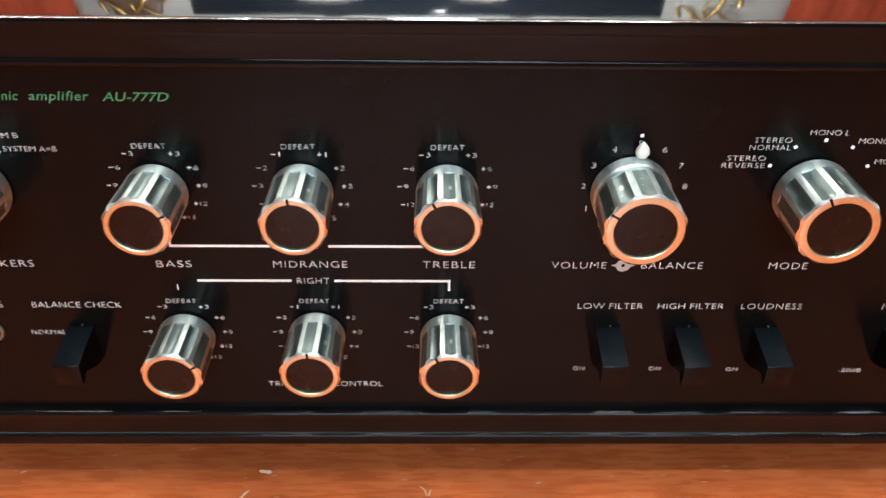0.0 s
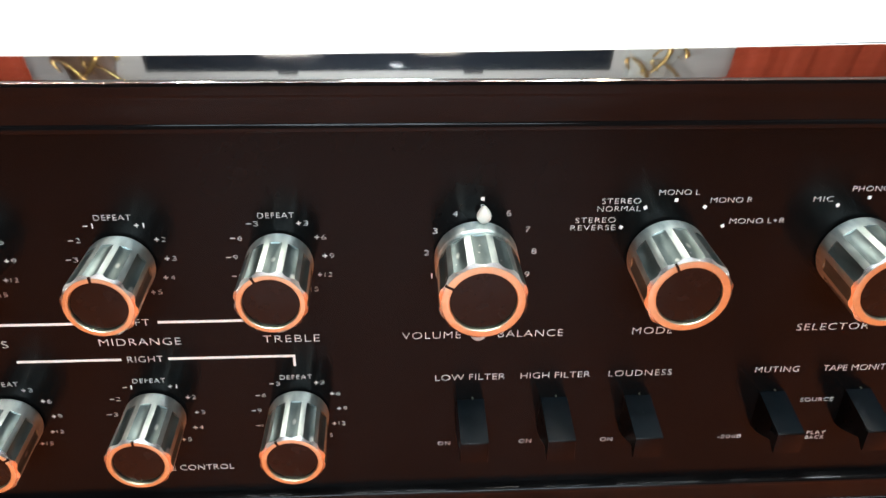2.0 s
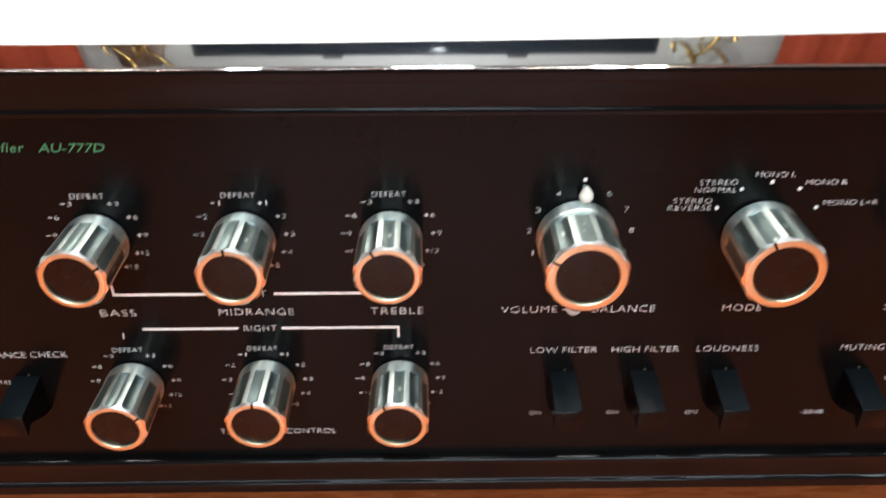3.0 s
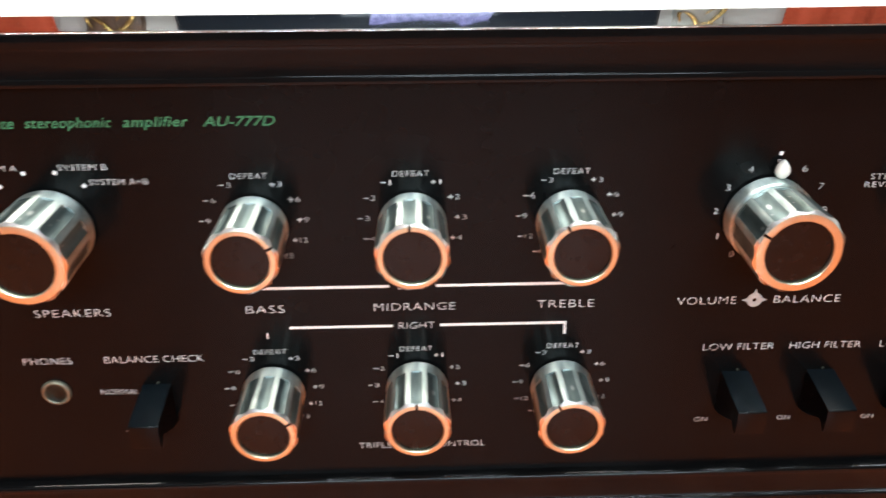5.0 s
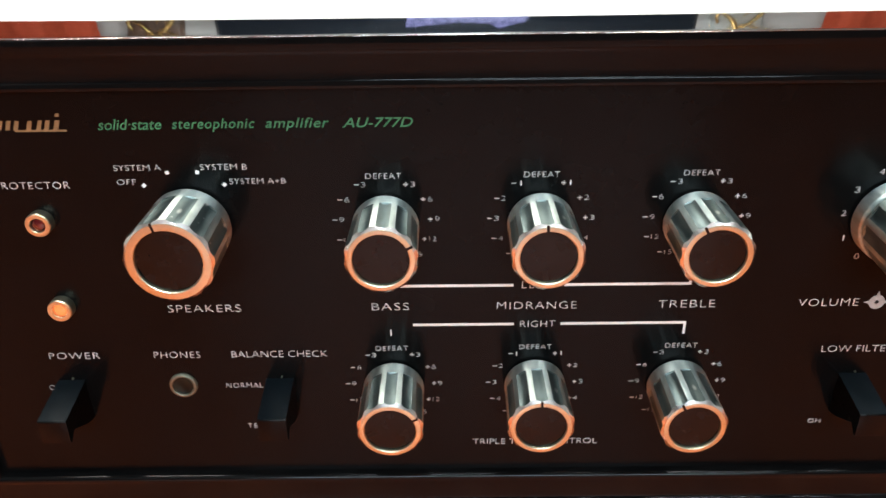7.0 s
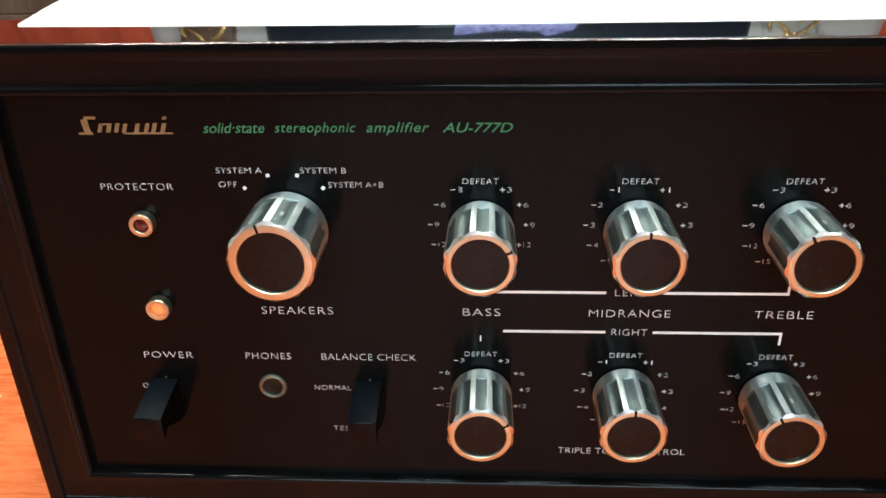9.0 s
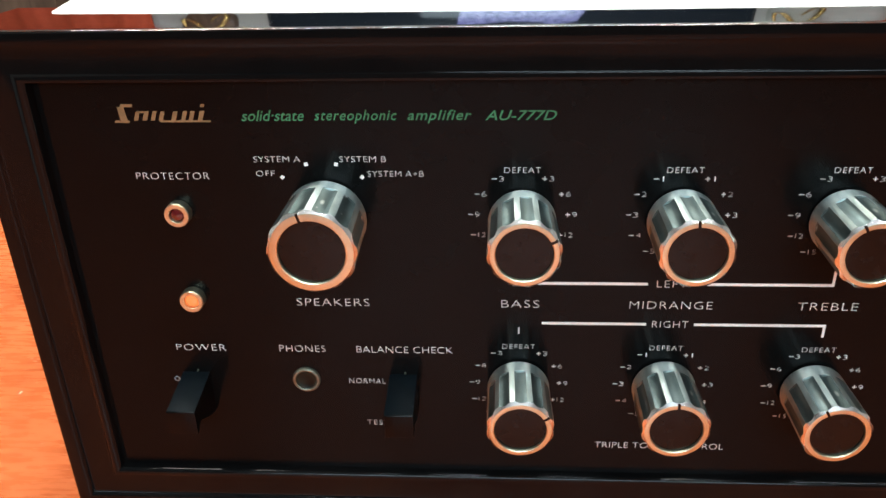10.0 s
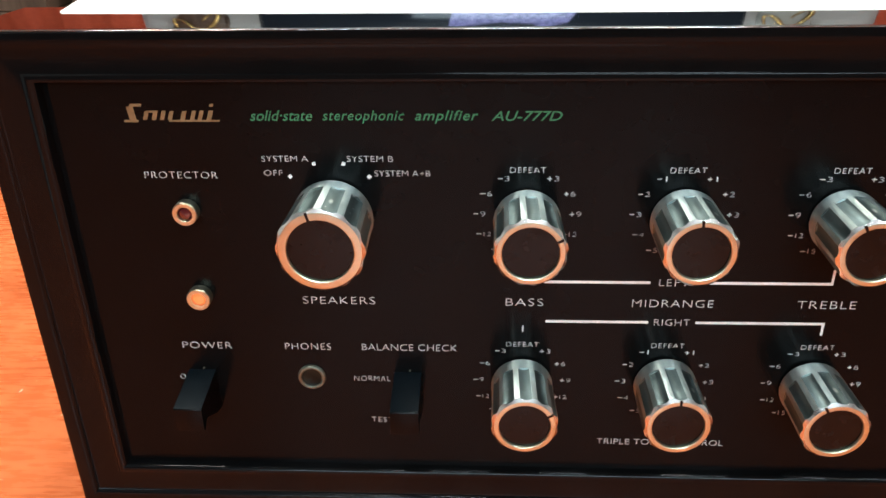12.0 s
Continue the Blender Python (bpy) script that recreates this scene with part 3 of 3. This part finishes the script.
def switch(x):
    bm = bmesh.new()
    k = 4.15
    prof = [(0, -26.2), (-15.8, -29.0), (-16.1, -29.4), (-16.1, -36.7), (-15.5, -37.0), (-12.6, -34.6), (-4.6, -39.0), (0, -40.5)]
    e = [[bm.verts.new((px(xx), py(y), pz(z))) for y, z in prof] for xx in (x - k, x + k)]
    bm.faces.new(e[0]), bm.faces.new(e[1])
    for i in range(len(prof)):
        j = (i + 1) % len(prof)
        bm.faces.new((e[0][i], e[0][j], e[1][j], e[1][i]))
    bmesh.ops.recalc_face_normals(bm, faces=bm.faces)
    bmesh.ops.bevel(bm, geom=bm.edges[:], offset=0.00012, segments=2, affect="EDGES", profile=0.5)
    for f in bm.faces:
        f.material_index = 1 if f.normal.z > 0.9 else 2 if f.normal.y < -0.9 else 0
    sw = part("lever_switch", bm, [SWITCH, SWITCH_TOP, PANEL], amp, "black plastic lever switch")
    dot = lathe([(0, py(-0.5)), (0.00022, py(-0.5)), (0.00028, py(0))], 12, (px(x + 0.6), 0, pz(-25.6)))
    part("pivot_mark", dot, NICKEL, sw)
    return sw


for x in (-91.3, -28.5, 142.8, 168.6, 194.7, 237.7, 265.5):
    switch(x)


def pilot(x, z, lens, label):
    k = U / 1000
    body = lathe([(3.2 * k, py(0)), (3.45 * k, py(-0.4)), (3.45 * k, py(-3.0)), (3.2 * k, py(-3.4)), (2.2 * k, py(-3.4)), (2.05 * k, py(-3.2)), (2.05 * k, py(-1.5)), (0, py(-1.5))], 40, (px(x), 0, pz(z)))
    ob = part("pilot_lamp", body, ALU_RING, amp, label)
    glass = lathe([(2.0 * k, py(-1.6)), (2.0 * k, py(-2.4)), (1.5 * k, py(-3.0)), (0.7 * k, py(-3.3)), (0, py(-3.4))], 32, (px(x), 0, pz(z)))
    part("lens", glass, lens, ob)


pilot(-87.5, 26.7, RED_LENS, "pilot lamp with metal ring and dark red lens, off")
pilot(-87.7, -0.1, ORANGE_LENS, "pilot lamp with metal ring and glowing orange lens")
k = U / 1000
jack = part("phones_jack", lathe([(4.25 * k, py(0.0)), (4.2 * k, py(-0.5)), (4.0 * k, py(-0.85)), (3.75 * k, py(-1.0)), (3.45 * k, py(-1.0)), (3.2 * k, py(-0.85)), (3.05 * k, py(-0.5)), (3.0 * k, py(-0.1)), (0, py(-0.1))], 48, (px(-57.8), 0, pz(-28.3))), [NICKEL], amp, "round metal headphone socket")
part("socket_hole", lathe([(2.99 * k, py(-0.6)), (2.6 * k, py(-0.4)), (1.6 * k, py(-0.22)), (0, py(-0.16))], 40, (px(-57.8), 0, pz(-28.3))), HOLE, jack)

# ---- printing on the panel ----


def lettering(text, x0, x1, z0, z1, ink=INK, shear=0.0, bold=0.0, like=None):
    """Text drawn to fill the given box of the panel."""
    z0, z1 = z0 + 0.07 * (z1 - z0), z1 - 0.07 * (z1 - z0)
    x0, x1 = x0 + 0.012 * (x1 - x0), x1 - 0.012 * (x1 - x0)
    cu = bpy.data.curves.new("lettering", "FONT")
    cu.body, cu.size, cu.shear, cu.extrude, cu.offset, cu.resolution_u = text, 1.0, shear, 0.01, bold, 3
    cu.space_character = 1.1 if text.isalpha() else 1.0
    tmp = new("lettering_draft", cu)
    bpy.context.view_layer.update()
    me = bpy.data.meshes.new_from_object(tmp.evaluated_get(bpy.context.evaluated_depsgraph_get()))
    bpy.data.objects.remove(tmp)
    bpy.data.curves.remove(cu)
    co = np.empty(len(me.vertices) * 3)
    me.vertices.foreach_get("co", co)
    co = co.reshape(-1, 3)
    lo, hi = co.min(0), co.max(0)
    u = (co - lo) / np.maximum(hi - lo, 1e-9)
    out = np.stack([px(x0) + u[:, 0] * (px(x1) - px(x0)), -0.00012 + (1 - u[:, 2]) * 0.0001, pz(z0) + u[:, 1] * (pz(z1) - pz(z0))], 1)
    me.vertices.foreach_set("co", out.ravel())
    me.materials.clear()
    me.materials.append(ink)
    me.name = "lettering"
    ob = new("lettering", me)
    ob.parent = panel
    ob["label"] = "printed word " + text if text.isalpha() else "printed mark"
    return ob


def bar(x0, x1, z0, z1, ink=INK, lean=0.0, name="printed_line"):
    bm = bmesh.new()
    vs = []
    for y in (-0.00013, -0.00002):
        vs.append([bm.verts.new((px(x) + (pz(z) - pz(z0)) * lean, y, pz(z))) for x, z in ((x0, z0), (x1, z0), (x1, z1), (x0, z1))])
    bm.faces.new(vs[0]), bm.faces.new(vs[1])
    for i in range(4):
        j = (i + 1) % 4
        bm.faces.new((vs[0][i], vs[0][j], vs[1][j], vs[1][i]))
    return part(name, bm, ink, panel)


def centred(text, x, z, w, h, **kw):
    return lettering(text, x - w / 2, x + w / 2, z - h / 2, z + h / 2, **kw)


def dot(x, z, turn=45):
    bm = bmesh.new()
    box(bm, -0.5 * k, 0.5 * k, -0.00013, -0.00002, -0.5 * k, 0.5 * k)
    ob = part("printed_dot", bm, INK, panel)
    ob.matrix_basis = pose(px(x), 0, pz(z), 0, turn, 0)


HEAVY = -0.026
for text, a, b in (("SPEAKERS", -58.4, -37.0), ("BASS", 0.2, 11.1), ("MIDRANGE", 35.9, 59.2), ("TREBLE", 82.0, 98.6), ("VOLUME", 122.0, 139.4), ("BALANCE", 149.9, 169.5), ("MODE", 189.8, 202.1), ("SELECTOR", 239.4, 262.0)):
    lettering(text, a, b, -2.9, -0.2, bold=HEAVY)
for text, a, b in (("POWER", -96.2, -80.9), ("PHONES", -65.1, -51.1), ("BALANCE CHECK", -42.3, -13.4), ("LOW FILTER", 131.7, 153.2), ("HIGH FILTER", 157.5, 179.2), ("LOUDNESS", 184.5, 204.5), ("MUTING", 230.3, 244.4), ("TAPE MONITOR", 251.6, 277.0)):
    lettering(text, a, b, -18.7, -16.2, bold=HEAVY)
lettering("PROTECTOR", -98.1, -77.7, 35.9, 38.1, bold=HEAVY)
for text, a, b, c in (("solid·state", -67.3, -50.6, 51.9), ("stereophonic", -48.4, -26.6, 51.1), ("amplifier", -24.3, -7.6, 51.1), ("AU-777D", -4.6, 13.9, 51.9)):
    lettering(text, a, b, c, 54.9 if text[0] == "A" else 55.2, ink=INK_GREEN, shear=0.28, bold=0.004)

# maker's emblem as plain slanted strokes
for a, b, h in ((-95.5, -94.4, 2.3), (-93.2, -92.0, 2.5), (-91.0, -89.9, 2.5), (-88.9, -87.8, 2.4), (-85.6, -84.4, 2.4), (-83.0, -81.9, 2.5), (-81.0, -79.9, 2.5), (-78.6, -77.4, 2.5)):
    bar(a, b, 52.4, 52.4 + h, INK_GOLD, 0.35, "emblem_stroke")
bar(-99.0, -97.2, 52.4, 56.0, INK_GOLD, -0.12, "emblem_stroke")
bar(-98.6, -95.4, 56.0, 56.75, INK_GOLD, 0.3, "emblem_stroke")
bar(-100.6, -96.8, 51.8, 52.39, INK_GOLD, 0.2, "emblem_stroke")
bar(-94.4, -92.6, 54.4, 54.9, INK_GOLD, 0.3, "emblem_stroke")
bar(-88.6, -75.3, 51.9, 52.38, INK_GOLD, 0.2, "emblem_stroke")
bar(-77.5, -76.5, 55.9, 56.7, INK_GOLD, 0.3, "emblem_stroke")

# speaker, mode and selector positions
for text, a, b, c, d in (("OFF", -65.2, -60.1, 36.8, 38.6), ("SYSTEM A", -65.5, -52.8, 40.8, 42.6), ("SYSTEM B", -42.7, -30.1, 40.8, 42.6), ("SYSTEM A+B", -35.5, -20.3, 36.7, 38.5)):
    lettering(text, a, b, c, d, bold=HEAVY)
for a in (-42.5, -14.6, 14.6, 42.5):
    dot(-47.5 + 15.8 * math.sin(radians(a)), 25.0 + 15.8 * math.cos(radians(a)), a)
for text, a, b, c, d in (("STEREO", 169.2, 180.4, 34.9, 36.7), ("REVERSE", 168.0, 180.6, 32.6, 34.4), ("STEREO", 175.8, 186.6, 40.6, 42.4), ("NORMAL", 174.8, 186.8, 38.3, 40.1), ("MONO L", 191.0, 202.3, 43.0, 44.8), ("MONO R", 205.4, 217.2, 40.5, 42.3), ("MONO L+R", 211.8, 227.6, 34.0, 35.8),
                         ("MIC", 234.0, 239.6, 40.4, 42.2), ("PHONO", 244.1, 254.8, 43.4, 45.2)):
    lettering(text, a, b, c, d, bold=HEAVY)
for a in (-60, -30, 0, 30, 60):
    dot(196.1 + 16.3 * math.sin(radians(a)), 25.3 + 16.3 * math.cos(radians(a)), a)
for a in (-30, 0):
    dot(249.5 + 16.6 * math.sin(radians(a)), 25.0 + 16.6 * math.cos(radians(a)), a)

# volume scale
for text, a in (("0", -122), ("1", -116), ("2", -86), ("3", -58), ("4", -29), ("5", 0), ("6", 29), ("7", 58), ("8", 86), ("9", 116), ("10", 145)):
    a = {"0": -145, "1": -116}.get(text, a)
    centred(text, 143.9 + 14.8 * math.sin(radians(a)), 25.4 + 14.8 * math.cos(radians(a)), 0.32 if text == "1" else 1.3 if len(text) == 1 else 2.2, 1.9, bold=-0.028)
dot(143.9, 42.7, 0)

# tone scales
for cx, cz, rz, marks in ((5.4, 25.4, 12.5, (3, 6, 9, 12, 15)), (47.3, 25.4, 12.5, (1, 2, 3, 4, 5)), (89.4, 25.4, 12.5, (3, 6, 9, 12, 15)), (5.5, -29.1, 12.6, (3, 6, 9, 12, 15)), (47.7, -29.0, 12.6, (1, 2, 3, 4, 5)), (90.5, -29.0, 12.6, (3, 6, 9, 12, 15))):
    centred("DEFEAT", cx, cz + 13.25, 9.7, 1.75, bold=HEAVY)
    for n, v in enumerate(marks):
        a = radians(90 - 33.5 - 28.5 * n + 3)
        for s, sign in ((-1, "-"), (1, "+")):
            digits = str(v)
            w, dw = (3.1, 1.25) if v < 10 else (4.0, 2.05)
            xx, zz = cx + 0.15 + s * 12.95 * math.cos(a), cz + 0.05 + rz * math.sin(a)
            centred(digits, xx + w / 2 - dw / 2, zz, dw if digits != "1" else 0.3, 1.6, bold=-0.034)
            bar(xx - w / 2, xx - w / 2 + 1.3, zz - 0.075, zz + 0.075)
            if s > 0:
                bar(xx - w / 2 + 0.575, xx - w / 2 + 0.725, zz - 0.65, zz + 0.65)

# bracket lines and small words
bar(5.4, 40.6, 4.75, 5.55), bar(53.6, 90.8, 4.75, 5.55), bar(5.4, 6.1, 5.56, 9.4), bar(90.1, 90.8, 5.56, 9.6)
centred("LEFT", 47.2, 5.2, 8.4, 2.4, bold=HEAVY)
bar(11.9, 41.2, -8.2, -7.4), bar(54.6, 90.9, -8.2, -7.4), bar(90.2, 90.9, -11.6, -8.21), bar(5.25, 5.6, -11.4, -9.4)
centred("RIGHT", 48.0, -7.8, 10.3, 2.4, bold=HEAVY)
lettering("TRIPLE TONE CONTROL", 29.0, 68.8, -52.4, -50.0, bold=HEAVY)
for text, a, b, c, d in (("NORMAL", -45.1, -33.8, -29.7, -27.7), ("TEST", -40.5, -33.6, -45.1, -43.1), ("ON", -98.6, -94.8, -29.8, -27.9), ("ON", 132.9, 136.9, -45.0, -43.2), ("ON", 158.8, 162.8, -45.0, -43.2), ("ON", 185.1, 189.1, -45.3, -43.5), ("-20dB", 223.6, 231.6, -45.6, -43.9),
                         ("SOURCE", 247.6, 258.4, -30.9, -29.2), ("PLAY", 253.2, 259.4, -44.9, -43.4), ("BACK", 253.2, 259.4, -47.0, -45.4)):
    lettering(text, a, b, c, d, bold=HEAVY)
emblem = lathe([(0.6 * k, -0.00012), (2.25 * k, -0.00012), (2.25 * k, -0.00002), (0.6 * k, -0.00002), (0.6 * k, -0.00012)], 40, (px(144.4), 0, pz(-1.6)))
part("printed_ring", emblem, INK_GREY, panel, "grey printed ring with a small dark centre")
for x, z, turn in ((141.5, -1.6, 270), (147.3, -1.6, 90), (144.4, 1.3, 0)):
    tip = bmesh.new()
    face = [tip.verts.new((dx * k, -0.00012, dz * k)) for dx, dz in ((-0.55, -0.75), (0.55, -0.75), (0.0, 0.85))]
    tip.faces.new(face)
    grown = bmesh.ops.extrude_face_region(tip, geom=tip.faces[:])
    bmesh.ops.translate(tip, vec=(0, 0.0001, 0), verts=[v for v in grown["geom"] if isinstance(v, bmesh.types.BMVert)])
    ob = part("printed_point", tip, INK_GREY, panel)
    ob.matrix_basis = pose(px(x), 0, pz(z), 0, turn, 0)
